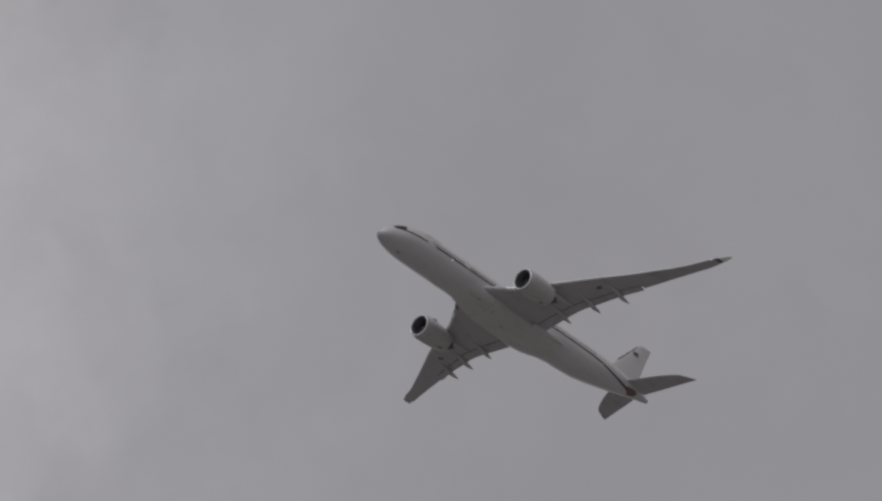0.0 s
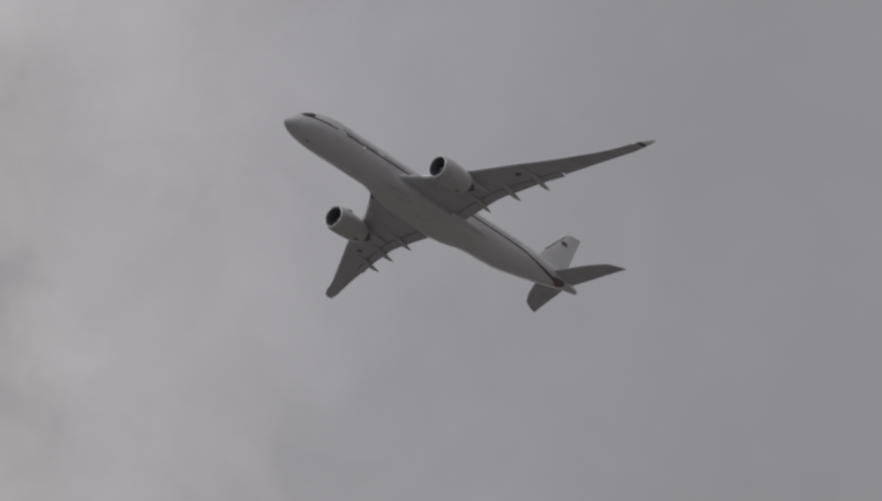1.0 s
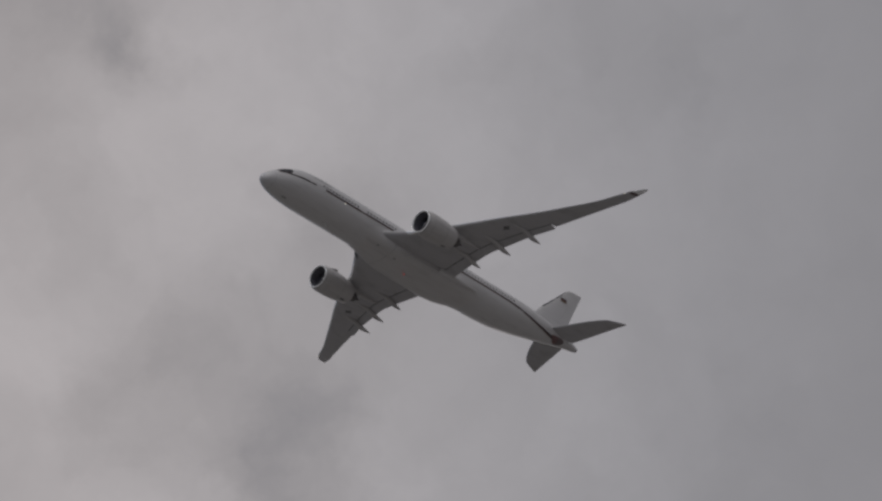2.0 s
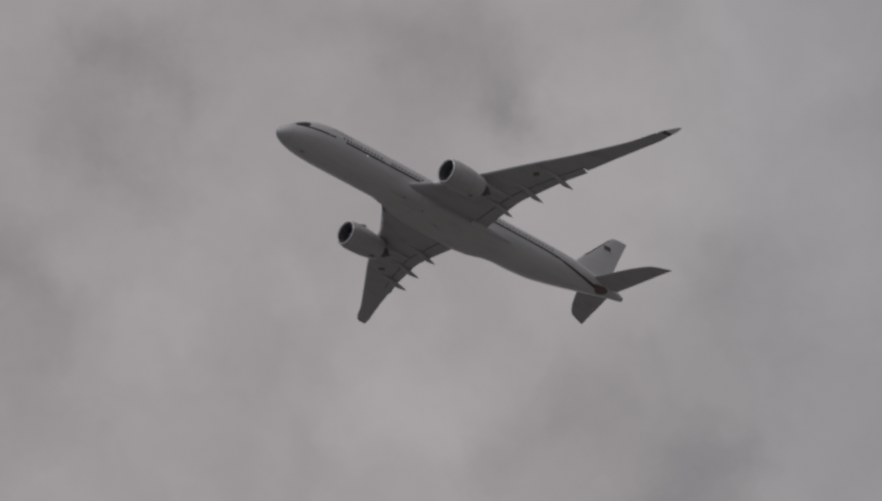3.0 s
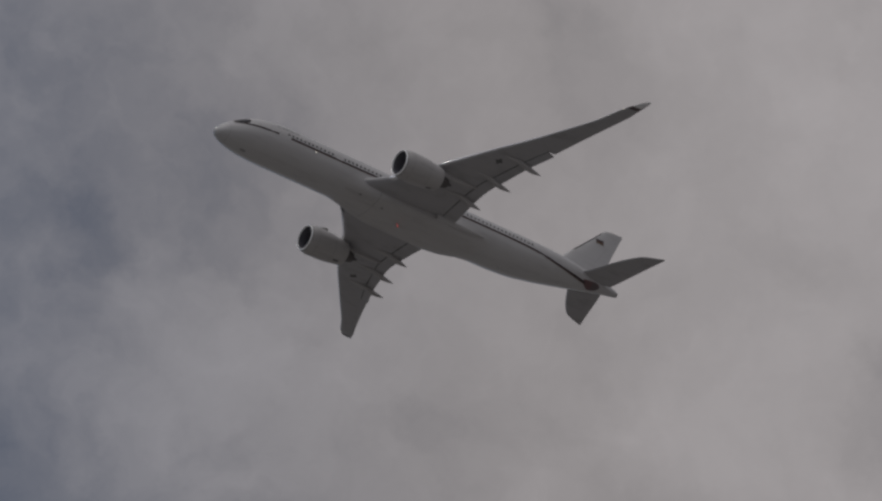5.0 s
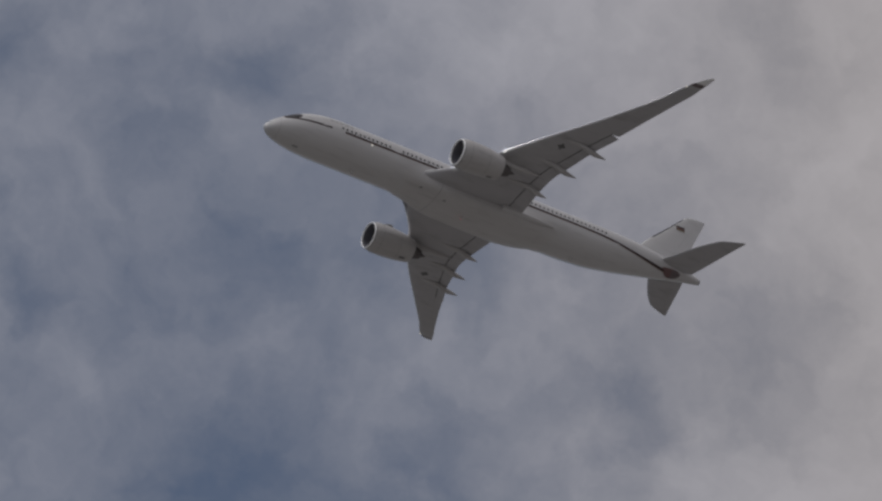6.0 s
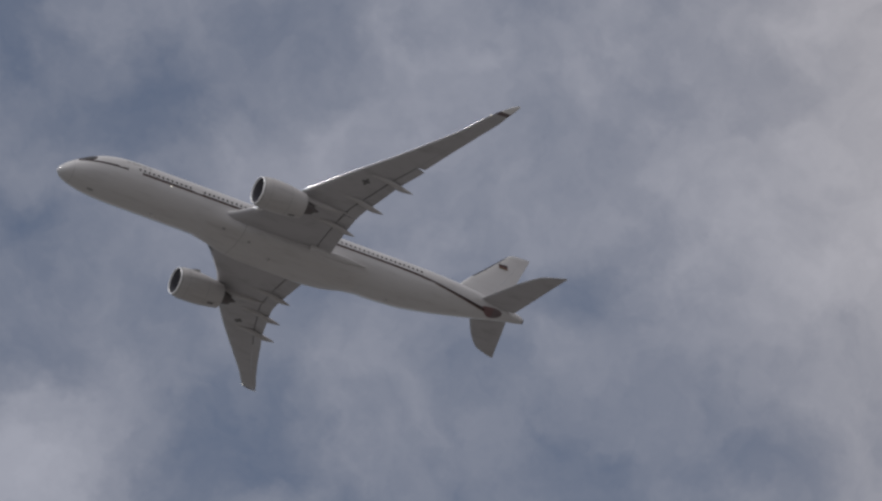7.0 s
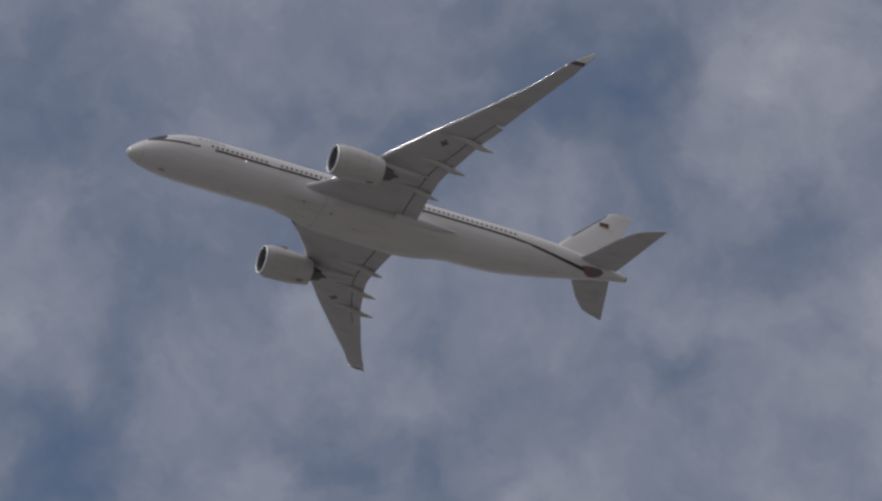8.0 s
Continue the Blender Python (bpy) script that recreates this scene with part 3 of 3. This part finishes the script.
def build_engine(plane, side):
    s0, y0, z0 = 22.08, side * 10.38, -2.44
    outer = [(.20, 1.775), (.30, 1.815), (.5, 1.875), (1.0, 1.955), (1.8, 2.0), (2.8, 1.985), (3.8, 1.92), (4.8, 1.80), (5.6, 1.68), (6.25, 1.57)]
    inner = [(6.25, 1.53), (5.0, 1.52), (4.0, 1.5), (3.0, 1.48), (1.7, 1.5), (.9, 1.5), (.20, 1.585)]
    engine = part("engine", *turned(outer + [(6.25, 1.53), (6.0, 1.53)], 56, s0, y0, z0), NACELLE, plane, "pale engine nacelle slung under the wing")
    # the lining's dark colour carries the shade inside the inlet
    part("inlet_duct", *turned(inner, 48, s0, y0, z0), DUCT, engine, "dark lining of the inlet")
    lip = [(.20 - .20 * math.sin(math.pi * k / 16) ** 0.8, 1.585 + 0.19 * (1 - math.cos(math.pi * k / 16)) / 2) for k in range(17)]
    part("inlet_lip", *turned(lip, 96, s0, y0, z0), LIP_WHITE, engine, "polished metal inlet lip")
    # fan: twisted blades round a hub
    verts, faces = [], []
    for k in range(22):
        a = 2 * math.pi * k / 22
        first = len(verts)
        for i in range(6):
            f = i / 5
            r = 0.42 + 1.06 * f
            wide = 0.14 + 0.16 * f
            lean = radians(30 + 32 * f)
            sweep = a + 0.16 * f * f
            for d in (-1, 1):
                da = d * wide * math.sin(lean) / r
                verts.append(at(s0 + 1.45 + d * wide * math.cos(lean), y0 + r * math.cos(sweep + da), z0 + r * math.sin(sweep + da)))
                verts.append(at(s0 + 1.49 + d * wide * math.cos(lean), y0 + r * math.cos(sweep + da), z0 + r * math.sin(sweep + da)))
        for i in range(5):
            b = first + 4 * i
            faces += [(b, b + 2, b + 6, b + 4), (b + 1, b + 5, b + 7, b + 3), (b, b + 4, b + 5, b + 1), (b + 2, b + 3, b + 7, b + 6)]
    part("fan", verts, faces, FAN, engine, "dark wide-chord fan blades")
    part("spinner", *turned([(.75, .01), (.85, .12), (1.05, .27), (1.3, .39), (1.5, .44), (2.2, .44)], 28, s0, y0, z0), FAN, engine, "dark pointed spinner")
    # a dark disc closes the duct in place of the shaded depth behind the fan
    part("duct_depth_disc", *turned([(1.95, 1.49), (1.95, .3)], 40, s0, y0, z0), FAN, engine, "dark depth of the fan duct")
    part("core_cowl", *turned([(2.0, .7), (4.5, 1.12), (5.6, 1.06), (6.6, .92), (7.4, .72), (7.7, .63), (7.65, .58), (7.0, .56)], 40, s0, y0, z0), TITAN, engine, "dark heat-stained core nozzle")
    part("exhaust_plug", *turned([(6.9, .46), (7.4, .42), (8.0, .28), (8.6, .06), (8.65, .01)], 28, s0, y0, z0), TITAN, engine, "dark tapered exhaust plug")
    # cowl seams and drain marks
    part("lip_seam", *turned([(.21, 1.76), (.21, 1.785), (.27, 1.812), (.27, 1.76)], 56, s0, y0, z0), CROSS, engine, "dark seam behind the inlet lip")
    for s, r in ((1.25, 1.978), (3.95, 1.913)):
        part("cowl_seam", *turned([(s, r - .02), (s, r + .004), (s + .03, r + .004), (s + .03, r - .02)], 56, s0, y0, z0), MARK, engine)
    for s, ang, wide, long_, r in ((4.9, 262, 5, .8, 1.80),):
        rows = []
        for d in (-1, 0, 1):
            rr = r - 0.10 * d * long_ / 2 if s > 4 else r
            rows.append([at(s0 + s + d * long_ / 2, y0 + side * (rr + e) * math.cos(radians(ang + k * wide)), z0 + (rr + e) * math.sin(radians(ang + k * wide))) for k, e in ((-1, .02), (0, .02), (1, .02), (1, -.04), (0, -.04), (-1, -.04))])
        part("vent", *loft(rows), CROSS, engine, "small dark vent on the cowl")
    plate = []
    for d in (0, .25, .5):
        plate.append([at(s0 + .95 + d, y0 + (1.985 + e) * math.cos(radians(a_)), z0 + (1.985 + e) * math.sin(radians(a_))) for a_, e in ((214, .0), (226, .0), (238, .0), (238, -.1), (226, -.1), (214, -.1))])
    part("cowl_marking", *loft(plate), CROSS, engine, "small dark marking on the cowl")
    # strake on the inboard shoulder
    a = radians(128)
    n_, t_ = Vector((0, side * math.cos(a), math.sin(a))), Vector((0, -side * math.sin(a), math.cos(a)))
    hub = at(s0, y0, z0)
    rings = []
    for up, f0, f1 in ((1.85, 1.2, 2.9), (2.1, 1.9, 2.9), (2.25, 2.4, 2.85)):
        rings.append([hub + Vector((-s, 0, 0)) + n_ * up + t_ * w for s, w in ((f0, 0), ((f0 + f1) / 2, .03), (f1, .01), (f1, -.01), ((f0 + f1) / 2, -.03))])
    part("strake", *loft(rings), NACELLE, engine, "small fin on the nacelle shoulder")
    # pylon
    rings = []
    for s, w, top, bottom in ((24.2, .05, -.52, -.7), (25.2, .2, -.28, -.8), (26.6, .3, -.1, -1.0), (28.2, .33, -.2, -1.4), (29.4, .34, -.5, -1.62), (31.0, .32, -.62, -1.66), (32.6, .24, -.75, -1.5), (34.0, .12, -.85, -1.3), (34.8, .03, -.95, -1.12)):
        rings.append([at(s, y0 + w * math.cos(2 * math.pi * j / 16), (top + bottom) / 2 + (top - bottom) / 2 * math.sin(2 * math.pi * j / 16)) for j in range(16)])
    part("pylon", *loft(rings), NACELLE, engine, "slim pylon joining engine and wing")
    return engine


def tail_ring(le, te, thick, place, c0=0.0, c1=1.0, count=11):
    """A symmetric section. place: from s and half thickness to a point."""
    up, down = [], []
    for k in range(count):
        f = k / (count - 1)
        c = c0 + (c1 - c0) * (f**1.5 if c0 == 0 else f)
        half = 5 * thick * (0.2969 * math.sqrt(c) - 0.126 * c - 0.3516 * c**2 + 0.2843 * c**3 - 0.1015 * c**4) * (te - le) + 0.004
        s = le + c * (te - le)
        up.append(place(s, half))
        down.append(place(s, -half))
    return up + down[::-1]


TAIL = [(0.5, 58.1, 63.75, 1.12), (1.5, 58.85, 64.15, 1.22), (8.15, 63.75, 66.45, 1.97), (8.4, 64.25, 66.54, 1.99), (8.7, 65.0, 66.65, 2.03), (9.0, 65.8, 66.76, 2.06), (9.25, 66.5, 66.86, 2.1)]
FIN = [(2.0, 54.9, 62.85), (3.0, 56.2, 63.3), (4.1, 57.0, 63.75), (7.3, 60.25, 65.13), (10.4, 63.4, 66.55), (10.75, 63.75, 66.72), (10.95, 64.15, 66.8), (11.1, 64.9, 66.87), (11.17, 66.2, 66.9)]


def build_tailplane(plane, side):
    def ring(y, c0, c1):
        le, te, z = smooth_at(TAIL, y)
        return tail_ring(le, te, .095, lambda s, h: at(s, side * y, z + h), c0, c1)

    ys = [.5, 1.0, 1.5, 3, 4.5, 6, 7.2, 7.9, 8.0, 8.03, 8.3, 8.6, 8.75, 8.9, 9.0, 9.1, 9.18, 9.25]
    plane_ = part("tailplane", *loft([ring(y, 0.0, 0.715 if y < 8.01 else 1.0) for y in ys]), GREY, plane, "swept grey tailplane", angle=50)
    part("elevator", *loft([ring(y, 0.718, 1.0) for y in (1.0, 1.5, 3, 5, 7.0, 8.01)]), GREY, plane_, "grey elevator")
    return plane_


def build_fin(plane):
    def ring(z, c0, c1):
        le, te = smooth_at(FIN, z)
        return tail_ring(le, te, .09, lambda s, h: at(s, h, z), c0, c1)

    zs = [2.0, 2.6, 3.0, 3.5, 4.1, 5.5, 7.3, 9, 10.0, 10.18, 10.22, 10.4, 10.6, 10.75, 10.85, 10.95, 11.05, 11.1, 11.17]
    fin = part("fin", *loft([ring(z, 0.0, 0.69 if z < 10.2 else 1.0) for z in zs]), WHITE, plane, "tall white tail fin", angle=50)
    part("rudder", *loft([ring(z, 0.693, 1.0) for z in (2.6, 4.1, 5.5, 7.3, 9.0, 10.19)]), WHITE, fin, "white rudder")
    # bare edge of the fin
    rings = []
    for z in spread(5.6, 10.3, 6):
        ring_ = ring(z, 0.0, 0.045)
        mid = sum(ring_, Vector()) / len(ring_)
        rings.append([p + (p - mid).normalized() * 0.012 for p in ring_])
    part("leading_edge", *loft(rings), RUBBER, fin, "dark edge strip of the fin")
    for side in (1, -1):
        for k, paint in enumerate((BLACK, RED, GOLD)):
            z1, z0 = 9.0 - .25 * k, 8.75 - .25 * k
            verts = []
            for inset in (.0, -.05):
                for s, z in ((62.3, z0), (63.55, z0), (63.55, z1), (62.3, z1)):
                    le, te = smooth_at(FIN, z)
                    c = (s - le) / (te - le)
                    half = 5 * .09 * (0.2969 * math.sqrt(c) - 0.126 * c - 0.3516 * c**2 + 0.2843 * c**3 - 0.1015 * c**4) * (te - le) + 0.035
                    verts.append(at(s, side * (half + inset), z))
            part("flag_band", verts, [(0, 1, 2, 3), (4, 5, 6, 7), (0, 1, 5, 4), (1, 2, 6, 5), (2, 3, 7, 6), (3, 0, 4, 7)], paint, fin, ("black", "red", "gold")[k] + " band of a small painted flag")
    return fin


def build_beacon(plane):
    """A red lamp under the belly, in an added turning hood whose slit makes it flash."""
    foot = at(29.5, 0.0, -3.12)
    lamp = part("beacon", *loft([[foot + Vector((r * math.cos(2 * math.pi * j / 16), r * math.sin(2 * math.pi * j / 16), up)) for j in range(16)] for r, up in ((.05, .05), (.03, -.16), (.05, -.18), (.05, -.36), (.01, -.38))]), BEACON, plane, "red anti-collision lamp")
    hood = []
    for r in (.18, .165):
        for up in (.0, -.38, -.42):
            rr = r if up > -.4 else r * .8
            hood.append([Vector((rr * math.cos(radians(10 + 340 * j / 30)), rr * math.sin(radians(10 + 340 * j / 30)), up)) for j in range(31)])
    verts = [p for row in hood for p in row]
    faces = []
    for i in (0, 1, 3, 4):
        for j in range(30):
            a = i * 31 + j
            faces.append((a, a + 1, a + 32, a + 31))
    for j in range(30):
        faces.append((2 * 31 + j, 2 * 31 + j + 1, 5 * 31 + j + 1, 5 * 31 + j))
    for j in (0, 30):
        faces += [(j, 31 + j, 4 * 31 + j, 3 * 31 + j), (31 + j, 62 + j, 5 * 31 + j, 4 * 31 + j)]
    verts.append(Vector((0, 0, -.43)))
    for j in range(30):
        faces.append((62 + j, 62 + j + 1, len(verts) - 1))
    shroud = part("flash_hood", verts, faces, BELLY, plane, "added turning hood whose slit makes the beacon flash")
    shroud.location = foot
    return shroud, foot


def build_airliner():
    plane = new("airliner")
    tagged(plane, "white twin-engine airliner with grey wings flying under clouds", "airplane")
    build_fuselage(plane)
    build_belly(plane)
    for side in (1, -1):
        build_wing(plane, side)
        build_engine(plane, side)
        build_tailplane(plane, side)
    build_fin(plane)
    hood, foot = build_beacon(plane)
    return plane, hood, foot


airliner, flash_hood, beacon_foot = build_airliner()

PITCH = 9.0
# from the camera to the aircraft's middle, along its nose, left wing and roof: t^2, t, start
TRACK = ((0.652, 63.943, -903.538), (0.867, -8.424, -747.225), (1.381, -22.193, 772.677))


def flight(t):
    """The aircraft's pose: nose towards -x, raised by PITCH, wings level."""
    turn = pose(0, 0, 0, 0, 0, 180) @ pose(0, 0, 0, 0, -PITCH, 0)
    along = Vector([a * t * t + b * t + c for a, b, c in TRACK])
    return swing(t) @ Matrix.Translation(EYE + turn.to_3x3() @ along) @ turn


def slit(t):
    """The added hood's pose in the aircraft's space: its slit passes the watcher every 1.4 s."""
    back = flight(t).inverted() @ EYE - beacon_foot
    angle = math.degrees(math.atan2(back.y, back.x)) + 360.0 * (t - 0.7) / 1.4
    return Matrix.Translation(beacon_foot) @ pose(0, 0, 0, 0, 0, angle)


def motions():
    walk(airliner, [(0.2 * i, flight(0.2 * i)) for i in range(41)])
    walk(flash_hood, [(0.1 * i, slit(0.1 * i)) for i in range(81)])


motions()
